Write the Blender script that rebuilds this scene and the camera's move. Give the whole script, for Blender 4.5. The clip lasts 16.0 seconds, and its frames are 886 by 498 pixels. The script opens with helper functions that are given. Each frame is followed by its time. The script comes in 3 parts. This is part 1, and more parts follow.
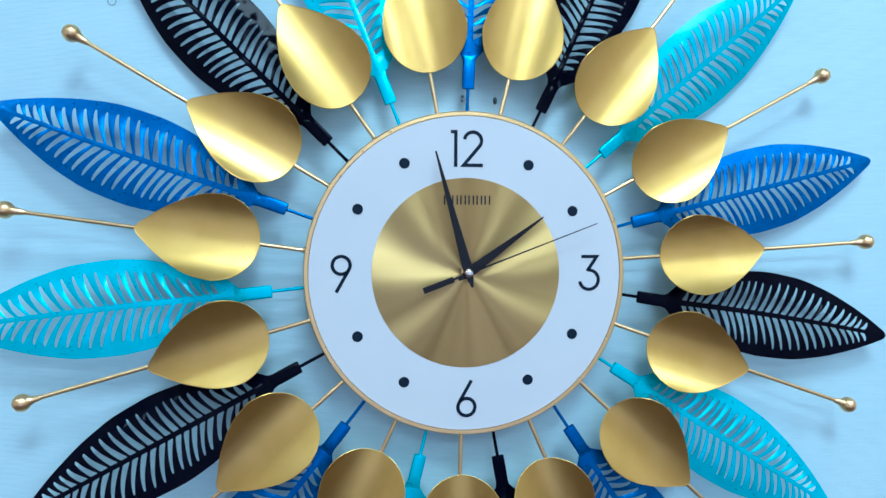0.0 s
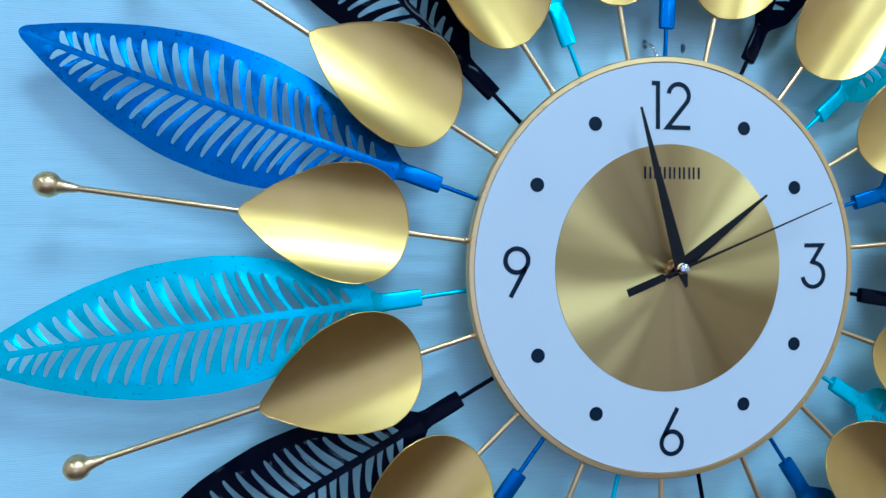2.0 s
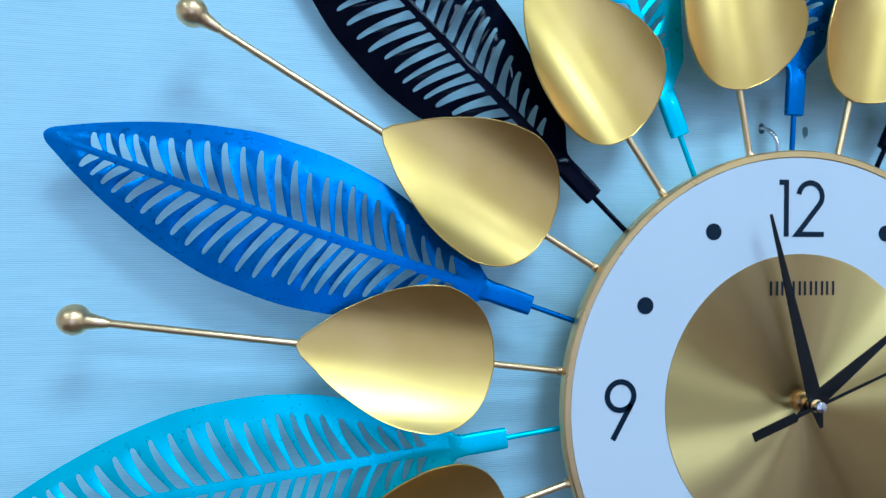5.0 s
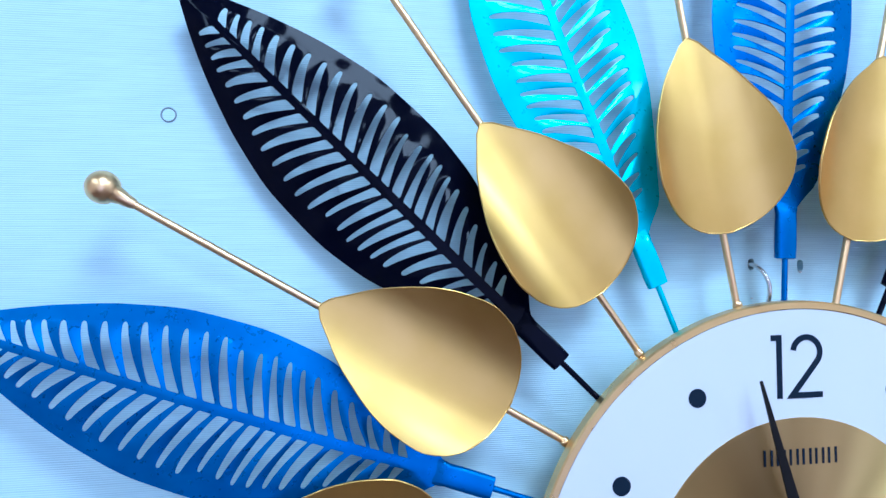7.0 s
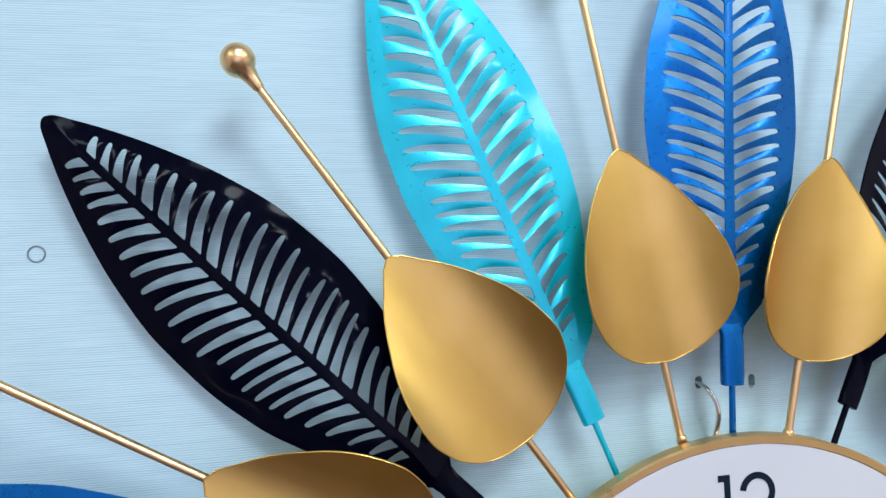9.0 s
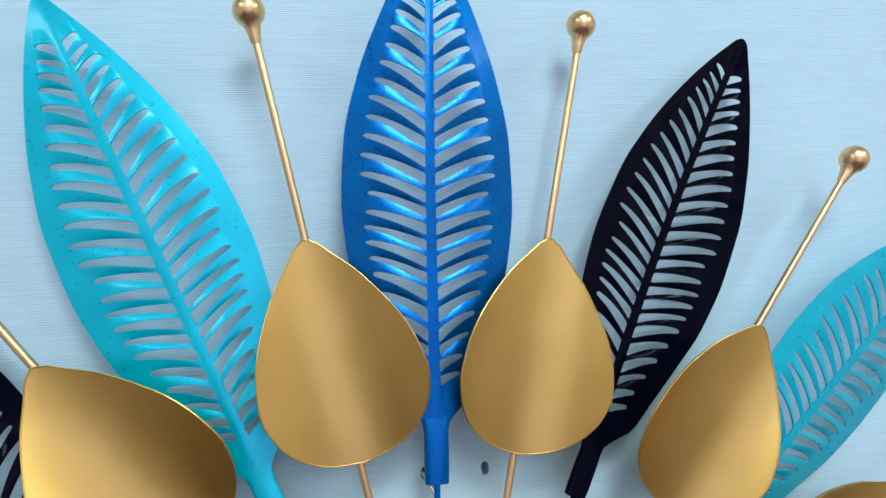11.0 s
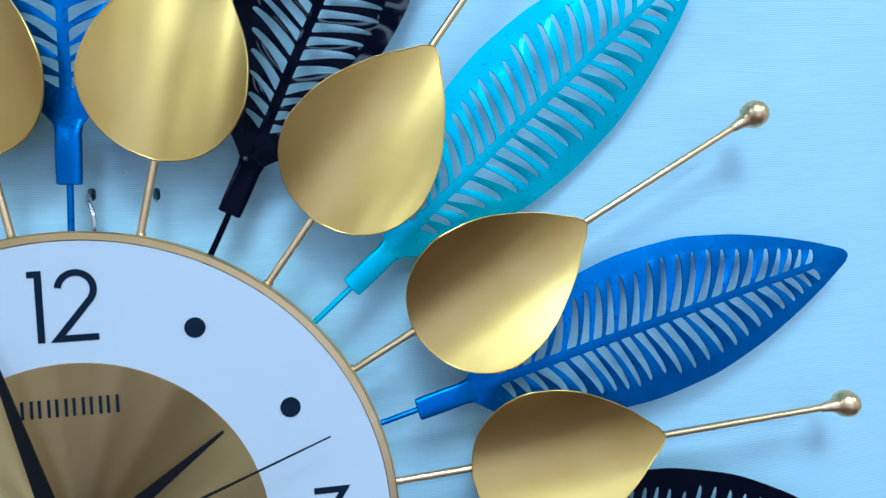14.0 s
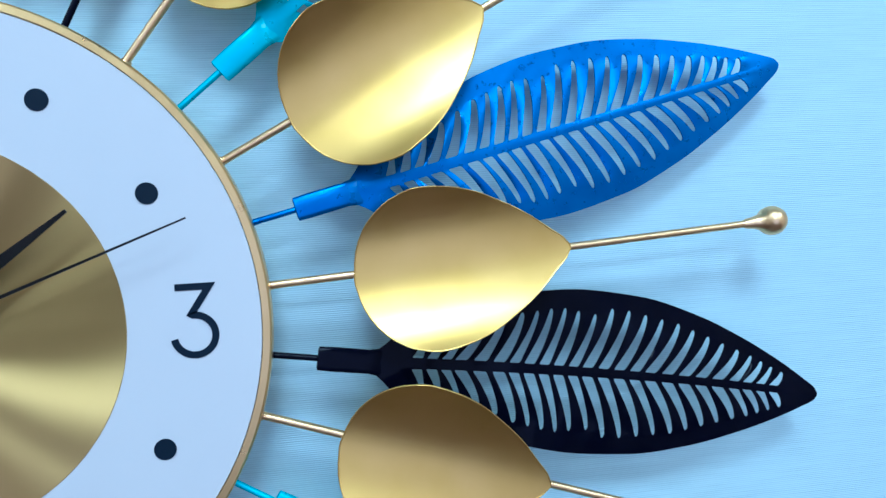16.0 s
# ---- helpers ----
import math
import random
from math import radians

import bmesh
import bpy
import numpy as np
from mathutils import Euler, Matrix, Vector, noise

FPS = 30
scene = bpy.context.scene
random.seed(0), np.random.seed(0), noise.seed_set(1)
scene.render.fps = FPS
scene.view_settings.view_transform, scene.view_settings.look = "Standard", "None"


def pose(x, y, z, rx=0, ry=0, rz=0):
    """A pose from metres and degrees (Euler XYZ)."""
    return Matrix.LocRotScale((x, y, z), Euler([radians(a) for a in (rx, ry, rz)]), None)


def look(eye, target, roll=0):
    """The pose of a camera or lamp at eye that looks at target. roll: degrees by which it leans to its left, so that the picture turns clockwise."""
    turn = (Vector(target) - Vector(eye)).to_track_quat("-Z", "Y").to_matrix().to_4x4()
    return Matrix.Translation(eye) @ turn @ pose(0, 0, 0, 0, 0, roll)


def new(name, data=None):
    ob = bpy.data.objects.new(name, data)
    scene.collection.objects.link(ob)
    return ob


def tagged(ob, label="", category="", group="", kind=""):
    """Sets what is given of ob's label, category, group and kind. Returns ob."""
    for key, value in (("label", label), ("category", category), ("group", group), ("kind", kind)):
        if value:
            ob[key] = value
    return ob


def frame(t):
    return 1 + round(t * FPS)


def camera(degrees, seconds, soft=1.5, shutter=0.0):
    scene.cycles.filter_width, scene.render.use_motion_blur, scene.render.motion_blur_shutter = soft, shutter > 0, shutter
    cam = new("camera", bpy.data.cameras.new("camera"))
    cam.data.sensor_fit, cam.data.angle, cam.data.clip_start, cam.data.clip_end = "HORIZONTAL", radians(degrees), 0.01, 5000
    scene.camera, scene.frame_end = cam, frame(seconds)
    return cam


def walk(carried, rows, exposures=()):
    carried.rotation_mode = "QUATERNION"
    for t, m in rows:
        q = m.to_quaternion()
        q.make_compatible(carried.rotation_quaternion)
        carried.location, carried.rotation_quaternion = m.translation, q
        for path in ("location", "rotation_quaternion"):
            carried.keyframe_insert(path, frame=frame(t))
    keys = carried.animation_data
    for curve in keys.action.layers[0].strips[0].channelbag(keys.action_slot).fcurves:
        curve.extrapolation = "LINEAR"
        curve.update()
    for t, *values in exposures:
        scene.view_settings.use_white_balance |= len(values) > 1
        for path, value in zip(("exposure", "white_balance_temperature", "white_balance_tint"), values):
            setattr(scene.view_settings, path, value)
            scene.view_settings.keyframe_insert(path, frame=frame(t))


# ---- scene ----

# ---- camera and its path ----
cam = camera(69.2, 16.0, soft=1.5)
PATH = [
    (0, (-0.0731, -0.491, 1.5232), (0.0373, 0.5029, 1.5133), 0.16),
    (0.5, (-0.1172, -0.4331, 1.5258), (0.0309, 0.5557, 1.5094), -0.77),
    (1, (-0.1573, -0.4002, 1.5233), (0.0229, 0.5833, 1.5081), -0.63),
    (1.5, (-0.1871, -0.3738, 1.5236), (0.0133, 0.6057, 1.5021), -0.61),
    (2, (-0.2108, -0.344, 1.5191), (-0.0046, 0.6343, 1.5009), -0.38),
    (2.5, (-0.2274, -0.3148, 1.5143), (-0.0136, 0.6619, 1.4918), -0.24),
    (3, (-0.2427, -0.2962, 1.5103), (-0.0237, 0.6793, 1.4906), 0.07),
    (3.5, (-0.2549, -0.2881, 1.5147), (-0.0376, 0.6877, 1.4904), -0.15),
    (4, (-0.249, -0.2845, 1.5354), (-0.0574, 0.6966, 1.5054), 0.51),
    (4.2, (-0.2501, -0.2842, 1.5471), (-0.0586, 0.6973, 1.5365), 0.70),
    (6.3, (-0.1968, -0.2755, 1.6128), (-0.0408, 0.7123, 1.6086), -0.74),
    (6.5, (-0.197, -0.2731, 1.6225), (-0.0346, 0.7136, 1.6248), -0.63),
    (7, (-0.2002, -0.2584, 1.6428), (-0.0424, 0.7288, 1.6672), -0.68),
    (7.5, (-0.2077, -0.2436, 1.6636), (-0.0591, 0.745, 1.6899), -0.99),
    (8, (-0.2041, -0.2393, 1.6834), (-0.0398, 0.7467, 1.7088), -1.09),
    (8.2, (-0.2003, -0.2383, 1.6859), (-0.032, 0.7469, 1.7181), -1.40),
    (10.3, (-0.0881, -0.2366, 1.7179), (0.1058, 0.7436, 1.7579), -2.87),
    (10.5, (-0.0786, -0.2385, 1.7217), (0.1072, 0.7433, 1.762), -3.06),
    (11, (-0.0436, -0.2474, 1.7258), (0.1605, 0.7306, 1.7689), -3.39),
    (11.5, (-0.0087, -0.262, 1.7217), (0.2006, 0.7151, 1.76), -4.00),
    (12, (0.0227, -0.2761, 1.705), (0.2179, 0.7043, 1.7306), -4.53),
    (12.5, (0.0553, -0.2841, 1.6824), (0.2378, 0.6991, 1.6814), -3.46),
    (13, (0.077, -0.2842, 1.6599), (0.2423, 0.7018, 1.6382), -2.70),
    (13.5, (0.1003, -0.2761, 1.6358), (0.2454, 0.713, 1.6093), -2.89),
    (14, (0.1137, -0.2679, 1.616), (0.2487, 0.7226, 1.5914), -3.14),
    (14.5, (0.1297, -0.2632, 1.5982), (0.273, 0.726, 1.5658), -2.97),
    (15, (0.1416, -0.2559, 1.579), (0.2798, 0.7339, 1.5441), -2.88),
    (15.5, (0.1542, -0.2517, 1.5572), (0.2963, 0.7375, 1.5202), -2.54),
    (16, (0.1595, -0.2519, 1.533), (0.2934, 0.738, 1.4867), -3.02),
]
EXPOSURES = [
    (0.0, -0.01, 4600, 3),
    (0.5, -0.09, 4320, 2),
    (1.5, -0.21, 4220, 3),
    (3.5, -0.28, 4380, 3),
    (4.2, -0.21, 4380, 3),
    (6.5, 0.02, 4150, 8),
    (7.0, 0.27, 4460, 16),
    (7.5, 0.27, 5540, 18),
    (8.0, 0.23, 5890, 21),
    (10.5, -0.20, 5260, 16),
    (11.0, -0.13, 5510, 16),
    (12.0, 0.00, 5610, 19),
    (12.5, 0.03, 5810, 22),
    (13.0, 0.08, 5960, 21),
    (13.5, -0.16, 4440, 6),
    (14.5, -0.13, 4360, 5),
    (15.5, -0.24, 4250, 3),
    (16.0, -0.04, 4430, 5),
]
walk(cam, [(t, look(eye, target, roll)) for t, eye, target, roll in PATH], EXPOSURES)

# ---- world and lights ----
world = bpy.data.worlds.new("daylight")
scene.world = world
world.use_nodes = True
world.node_tree.nodes["Background"].inputs[0].default_value = (0.6, 0.75, 1.0, 1)
world.node_tree.nodes["Background"].inputs[1].default_value = 0.3

ROOM_X, ROOM_BACK, ROOM_H = 2.3, -3.4, 2.75
WALL_Y = 0.032
CLOCK_Z = 1.5


def area_lamp(name, eye, target, sx, sy, watts, colour):
    data = bpy.data.lights.new(name, "AREA")
    data.shape, data.size, data.size_y, data.energy, data.color = "RECTANGLE", sx, sy, watts, colour
    ob = new(name, data)
    ob.matrix_basis = look(eye, target)
    return ob


# square panel lights in the ceiling in front of the clock: x, y, watts
PANELS = [(0.15, -1.15, 19.5), (-1.4, -1.2, 8), (1.5, -1.2, 13.5), (0.1, -2.5, 18), (-1.4, -2.6, 9), (1.5, -2.6, 14)]
for px, py, watts in PANELS:
    area_lamp("panel_lamp", (px, py, ROOM_H - 0.045), (px, py, 0.0), 0.52, 0.52, watts, (0.93, 1.0, 0.9))
# daylight in the doorway behind the camera
area_lamp("doorway_daylight", (0.3, ROOM_BACK - 0.06, 1.2), (0.3, 0.0, 1.2), 1.7, 2.1, 11, (0.9, 0.8, 1.0))


# ---- materials ----
def material(name, colour, rough=0.5, metal=0.0, coat=0.0):
    m = bpy.data.materials.new(name)
    m.use_nodes = True
    b = m.node_tree.nodes["Principled BSDF"]
    b.inputs["Base Color"].default_value = (*colour, 1)
    b.inputs["Roughness"].default_value = rough
    b.inputs["Metallic"].default_value = metal
    b.inputs["Coat Weight"].default_value = coat
    b.inputs["Coat Roughness"].default_value = 0.08
    return m


def link(m, a, b):
    m.node_tree.links.new(a, b)


def node(m, kind, **inputs):
    n = m.node_tree.nodes.new("ShaderNode" + kind)
    for key, value in inputs.items():
        n.inputs[key].default_value = value
    return n


def bsdf(m):
    return m.node_tree.nodes["Principled BSDF"]


def coords(m, stretch=(1, 1, 1)):
    tc = node(m, "TexCoord")
    mp = node(m, "Mapping")
    mp.inputs["Scale"].default_value = stretch
    link(m, tc.outputs["Object"], mp.inputs["Vector"])
    return mp.outputs[0]


def noise_tex(m, scale, stretch=(1, 1, 1), detail=3.0):
    n = node(m, "TexNoise", Scale=scale, Detail=detail)
    link(m, coords(m, stretch), n.inputs["Vector"])
    return n.outputs["Fac"]


def ramp(m, fac, lo, hi, a=0.3, b=0.7):
    r = node(m, "MapRange")
    r.inputs["From Min"].default_value, r.inputs["From Max"].default_value = a, b
    r.inputs["To Min"].default_value, r.inputs["To Max"].default_value = lo, hi
    link(m, fac, r.inputs["Value"])
    return r.outputs["Result"]


def mottle(m, fac, dark, light):
    mix = node(m, "Mix")
    mix.data_type = "RGBA"
    mix.inputs["A"].default_value, mix.inputs["B"].default_value = (*dark, 1), (*light, 1)
    link(m, fac, mix.inputs["Factor"])
    link(m, mix.outputs["Result"], bsdf(m).inputs["Base Color"])


def bump(m, fac, strength, distance):
    n = node(m, "Bump", Strength=strength, Distance=distance)
    link(m, fac, n.inputs["Height"])
    for old in bsdf(m).inputs["Normal"].links:
        link(m, old.from_socket, n.inputs["Normal"])
    link(m, n.outputs[0], bsdf(m).inputs["Normal"])


def metal_paint(name, dark, light, rough, metal, coat):
    m = material(name, light, rough, metal, coat)
    mottle(m, ramp(m, noise_tex(m, 60), 0, 1), dark, light)
    link(m, ramp(m, noise_tex(m, 350), rough * 0.85, rough * 1.2), bsdf(m).inputs["Roughness"])
    bump(m, noise_tex(m, 40, detail=0.0), 0.04, 0.002)
    return m


M_WALL = material("laminated_wall_panel", (0.48, 0.67, 0.75), 0.55)
# fine woven threads that run level, about a millimetre apart, with thicker and thinner stretches
threads = node(M_WALL, "TexWave", Scale=336.0, Distortion=1.6, Detail=2.0)
threads.inputs["Detail Scale"].default_value = 0.6
threads.bands_direction = "Z"
link(M_WALL, coords(M_WALL, (0.03, 1, 1)), threads.inputs["Vector"])
weave = node(M_WALL, "Math")
weave.operation = "MULTIPLY_ADD"
link(M_WALL, ramp(M_WALL, noise_tex(M_WALL, 900, (0.05, 1, 1), 2.0), 0.35, 1.0), weave.inputs[0])
link(M_WALL, threads.outputs["Fac"], weave.inputs[1])
link(M_WALL, ramp(M_WALL, noise_tex(M_WALL, 45, (0.3, 1, 1), 2.0), 0.0, 0.12), weave.inputs[2])
mottle(M_WALL, weave.outputs[0], (0.588, 0.788, 0.855), (0.446, 0.63, 0.705))
bump(M_WALL, weave.outputs[0], 0.4, 0.0003)

M_GOLD = material("satin_gold_sheet", (0.7, 0.46, 0.15), 0.36, 1.0)
mottle(M_GOLD, ramp(M_GOLD, noise_tex(M_GOLD, 40), 0, 1), (0.655, 0.42, 0.1), (0.715, 0.465, 0.13))
link(M_GOLD, ramp(M_GOLD, noise_tex(M_GOLD, 180, (1, 1, 0.15)), 0.3, 0.37), bsdf(M_GOLD).inputs["Roughness"])
bump(M_GOLD, noise_tex(M_GOLD, 16, detail=0.0), 0.06, 0.002)
bump(M_GOLD, noise_tex(M_GOLD, 900, (1, 1, 0.06)), 0.03, 0.0004)

M_ROD = material("gold_plated_rod", (0.8, 0.54, 0.26), 0.32, 1.0)
mottle(M_ROD, ramp(M_ROD, noise_tex(M_ROD, 25), 0, 1), (0.86, 0.56, 0.25), (0.93, 0.64, 0.32))
bump(M_ROD, noise_tex(M_ROD, 420, detail=1.0), 0.12, 0.0006)

M_DISC = material("spun_gold_disc", (0.64, 0.445, 0.16), 0.4, 1.0)
tan = node(M_DISC, "Tangent")
tan.direction_type, tan.axis = "RADIAL", "Y"
link(M_DISC, tan.outputs[0], bsdf(M_DISC).inputs["Tangent"])
bsdf(M_DISC).inputs["Anisotropic"].default_value = 1.0
# the spinning marks change from one direction to the next round the centre
spun = node(M_DISC, "VectorMath")
spun.operation = "NORMALIZE"
link(M_DISC, coords(M_DISC), spun.inputs[0])
fan = node(M_DISC, "TexNoise", Scale=3.5, Detail=2.0, Roughness=0.5)
link(M_DISC, spun.outputs[0], fan.inputs["Vector"])
link(M_DISC, ramp(M_DISC, fan.outputs["Fac"], 0.36, 0.54), bsdf(M_DISC).inputs["Roughness"])

M_BEZEL = material("brushed_gold_rim", (0.82, 0.56, 0.23), 0.3, 1.0)
link(M_BEZEL, ramp(M_BEZEL, noise_tex(M_BEZEL, 90), 0.25, 0.4), bsdf(M_BEZEL).inputs["Roughness"])
M_DIAL = material("white_dial_board", (0.78, 0.78, 0.8), 0.45)
mottle(M_DIAL, ramp(M_DIAL, noise_tex(M_DIAL, 12), 0, 1), (0.63, 0.635, 0.655), (0.655, 0.66, 0.675))
bump(M_DIAL, noise_tex(M_DIAL, 700), 0.05, 0.0002)
M_INK = material("printed_black_ink", (0.004, 0.012, 0.026), 0.5)
bsdf(M_INK).inputs["Specular IOR Level"].default_value = 0.15
M_POINTER = material("black_lacquer", (0.004, 0.004, 0.005), 0.3)
bsdf(M_POINTER).inputs["Specular IOR Level"].default_value = 0.25
M_STEEL = material("polished_steel", (0.72, 0.68, 0.66), 0.18, 1.0)
M_BLUE = metal_paint("metallic_blue_enamel", (0.0006, 0.105, 0.37), (0.001, 0.145, 0.46), 0.3, 0.72, 0.1)
M_TEAL = metal_paint("metallic_turquoise_enamel", (0.01, 0.48, 0.63), (0.02, 0.58, 0.74), 0.31, 0.4, 0.4)
M_BLACK = metal_paint("glossy_black_enamel", (0.001, 0.0015, 0.006), (0.002, 0.0025, 0.009), 0.08, 0.0, 0.0)
bsdf(M_BLACK).inputs["Specular IOR Level"].default_value = 0.06
bump(M_BLACK, noise_tex(M_BLACK, 75, detail=0.0), 0.4, 0.003)
# shade inside the wall slots, put into the colour
M_SLOT_SHADE = material("slot_shade", (0.03, 0.03, 0.03), 0.9)
M_PLUG = material("grey_plastic_plug", (0.22, 0.27, 0.3), 0.5)
M_CHIP = material("chipped_filler", (0.75, 0.76, 0.76), 0.8)
mottle(M_CHIP, ramp(M_CHIP, noise_tex(M_CHIP, 900), 0, 1), (0.45, 0.45, 0.44), (0.85, 0.86, 0.86))
M_PLASTER = material("plain_plaster", (0.48, 0.48, 0.48), 0.9)
mottle(M_PLASTER, ramp(M_PLASTER, noise_tex(M_PLASTER, 3), 0, 1), (0.68, 0.57, 0.535), (0.74, 0.63, 0.59))
M_CEILING = material("white_ceiling_paint", (0.78, 0.78, 0.77), 0.9)
mottle(M_CEILING, ramp(M_CEILING, noise_tex(M_CEILING, 3), 0, 1), (0.76, 0.76, 0.75), (0.8, 0.8, 0.79))
M_FLOOR = material("red_brown_floor_vinyl", (0.15, 0.07, 0.05), 0.5)
mottle(M_FLOOR, ramp(M_FLOOR, noise_tex(M_FLOOR, 6), 0, 1), (0.055, 0.024, 0.018), (0.09, 0.042, 0.032))
M_FITTING = material("white_lamp_fitting", (0.8, 0.8, 0.8), 0.4)


# ---- mesh helpers ----
def mesh_from(name, bm, mat, smooth=True):
    bmesh.ops.recalc_face_normals(bm, faces=bm.faces)
    me = bpy.data.meshes.new(name)
    bm.to_mesh(me)
    bm.free()
    me.materials.append(mat)
    if smooth:
        for p in me.polygons:
            p.use_smooth = True
        me.set_sharp_from_angle(angle=radians(40))
    return me


def part(name, data, parent, label="", m=None):
    ob = new(name, data)
    ob.parent = parent
    if m is not None:
        ob.matrix_basis = m
    return tagged(ob, label)


def box(bm, lo, hi):
    v = bmesh.ops.create_cube(bm, size=1)["verts"]
    for p in v:
        p.co = [lo[i] + (p.co[i] + 0.5) * (hi[i] - lo[i]) for i in range(3)]
    return v


def lathe(profile, axis, steps, closed=False):
    """Turns (radius, distance along the axis) rows round the y or z axis."""
    bm = bmesh.new()
    rings = []
    for r, d in profile:
        ring = []
        for k in range(steps):
            a = 2 * math.pi * k / steps
            c, s = r * math.cos(a), r * math.sin(a)
            ring.append(bm.verts.new((c, d, s) if axis == "y" else (c, s, d)))
        rings.append(ring)
    pairs = list(zip(rings, rings[1:])) + ([(rings[-1], rings[0])] if closed else [])
    for a, b in pairs:
        for k in range(steps):
            n = (k + 1) % steps
            bm.faces.new((a[k], a[n], b[n], b[k]))
    if not closed:
        bm.faces.new(rings[0][::-1])
        bm.faces.new(rings[-1])
    return bm


def ribbon(bm, pts, width, y0, y1, loop=False):
    """A flat stroke of even width along points of the x-z plane, from depth y0 to y1."""
    n = len(pts)
    sides = []
    for i, (x, z) in enumerate(pts):
        a = pts[(i - 1) % n] if loop or i else None
        b = pts[(i + 1) % n] if loop or i < n - 1 else None
        d1 = Vector((x - a[0], z - a[1])).normalized() if a else None
        d2 = Vector((b[0] - x, b[1] - z)).normalized() if b else None
        d1, d2 = d1 or d2, d2 or d1
        n1, n2 = Vector((-d1.y, d1.x)), Vector((-d2.y, d2.x))
        mid = (n1 + n2).normalized()
        mid *= width / 2 / max(mid.dot(n1), 0.35)
        sides.append([bm.verts.new((x + s * mid.x, y, z + s * mid.y)) for s, y in ((1, y0), (-1, y0), (-1, y1), (1, y1))])
    for i in range(n if loop else n - 1):
        p, q = sides[i], sides[(i + 1) % n]
        for k in range(4):
            bm.faces.new((p[k], p[(k + 1) % 4], q[(k + 1) % 4], q[k]))
    if not loop:
        bm.faces.new(sides[0])
        bm.faces.new(sides[-1][::-1])


def arc(cx, cz, r, a0, a1, steps=24):
    return [(cx + r * math.cos(radians(a0 + (a1 - a0) * k / steps)), cz + r * math.sin(radians(a0 + (a1 - a0) * k / steps))) for k in range(steps + 1)]


def interp(rows, t):
    return float(np.interp(t, [r[0] for r in rows], [r[1] for r in rows]))


def smooth_interp(rows, t):
    """Cubic through rows of (place, value), with level-headed slopes."""
    xs, ys = [r[0] for r in rows], [r[1] for r in rows]
    i = min(max(int(np.searchsorted(xs, t)) - 1, 0), len(xs) - 2)
    sl = [(ys[k + 1] - ys[k]) / (xs[k + 1] - xs[k]) for k in range(len(xs) - 1)]

    def slope(k):
        if k == 0:
            return sl[0]
        if k == len(sl):
            return sl[-1]
        return 0.0 if sl[k - 1] * sl[k] <= 0 else 2 * sl[k - 1] * sl[k] / (sl[k - 1] + sl[k])

    h = xs[i + 1] - xs[i]
    u = (t - xs[i]) / h
    return ((1 + 2 * u) * (1 - u) ** 2 * ys[i] + u * (1 - u) ** 2 * h * slope(i)
            + u * u * (3 - 2 * u) * ys[i + 1] + u * u * (u - 1) * h * slope(i + 1))


# ---- setting ----
HOLES = [(0.0009, 1.6412), (0.0278, 1.6403)]


def back_panel():
    """The wall behind the clock, with two small slots through its face."""
    bm = bmesh.new()
    loops = [[(-ROOM_X, 0.0), (ROOM_X, 0.0), (ROOM_X, ROOM_H), (-ROOM_X, ROOM_H)]]
    for hx, hz in HOLES:
        loops.append(arc(hx, hz + 0.0012, 0.0017, 0, 180, 8) + arc(hx, hz - 0.0012, 0.0017, 180, 360, 8))
    edges = []
    for loop in loops:
        vs = [bm.verts.new((x, WALL_Y, z)) for x, z in loop]
        edges += [bm.edges.new((vs[k], vs[(k + 1) % len(vs)])) for k in range(len(vs))]
    bmesh.ops.triangle_fill(bm, use_beauty=True, edges=edges, normal=(0, -1, 0))
    made = bmesh.ops.extrude_edge_only(bm, edges=edges)["geom"]
    for v in made:
        if isinstance(v, bmesh.types.BMVert):
            v.co.y += 0.025
    return mesh_from("wall_north", bm, M_WALL, False)


tagged(new("wall_north", back_panel()), "pale blue-grey wall panel with fine horizontal grain", "wall", kind="structure")
# added backing: its dark colour stands for the shade inside the slots
bm = bmesh.new()
box(bm, (-ROOM_X, WALL_Y + 0.012, 0), (ROOM_X, WALL_Y + 0.12, ROOM_H))
tagged(new("slot_shade_backing", mesh_from("slot_shade_backing", bm, M_SLOT_SHADE, False)), "added backing behind the wall panel, coloured dark for the shade in its slots", "wall", kind="structure")


def room_box(name, lo, hi, mat, label, category):
    b = bmesh.new()
    box(b, lo, hi)
    tagged(new(name, mesh_from(name, b, mat, False)), label, category, kind="structure")


room_box("floor", (-ROOM_X, ROOM_BACK, -0.1), (ROOM_X, WALL_Y, 0.0), M_FLOOR, "dull red-brown vinyl floor of the room", "floor")
room_box("ceiling", (-ROOM_X, ROOM_BACK, ROOM_H), (ROOM_X, WALL_Y, ROOM_H + 0.1), M_CEILING, "plain white painted ceiling", "ceiling")
room_box("wall_west", (-ROOM_X - 0.1, ROOM_BACK, 0), (-ROOM_X, WALL_Y, ROOM_H), M_PLASTER, "plain pinkish plaster side wall", "wall")
bm = bmesh.new()
DX0, DX1, DZ1 = -0.57, 1.17, 2.3
for lo, hi in (((-ROOM_X, 0), (DX0, ROOM_H)), ((DX1, 0), (ROOM_X, ROOM_H)), ((DX0, DZ1), (DX1, ROOM_H))):
    box(bm, (lo[0], ROOM_BACK - 0.12, lo[1]), (hi[0], ROOM_BACK, hi[1]))
tagged(new("wall_south", mesh_from("wall_south", bm, M_PLASTER, False)), "plain pinkish plaster end wall with an open doorway", "wall", kind="structure")
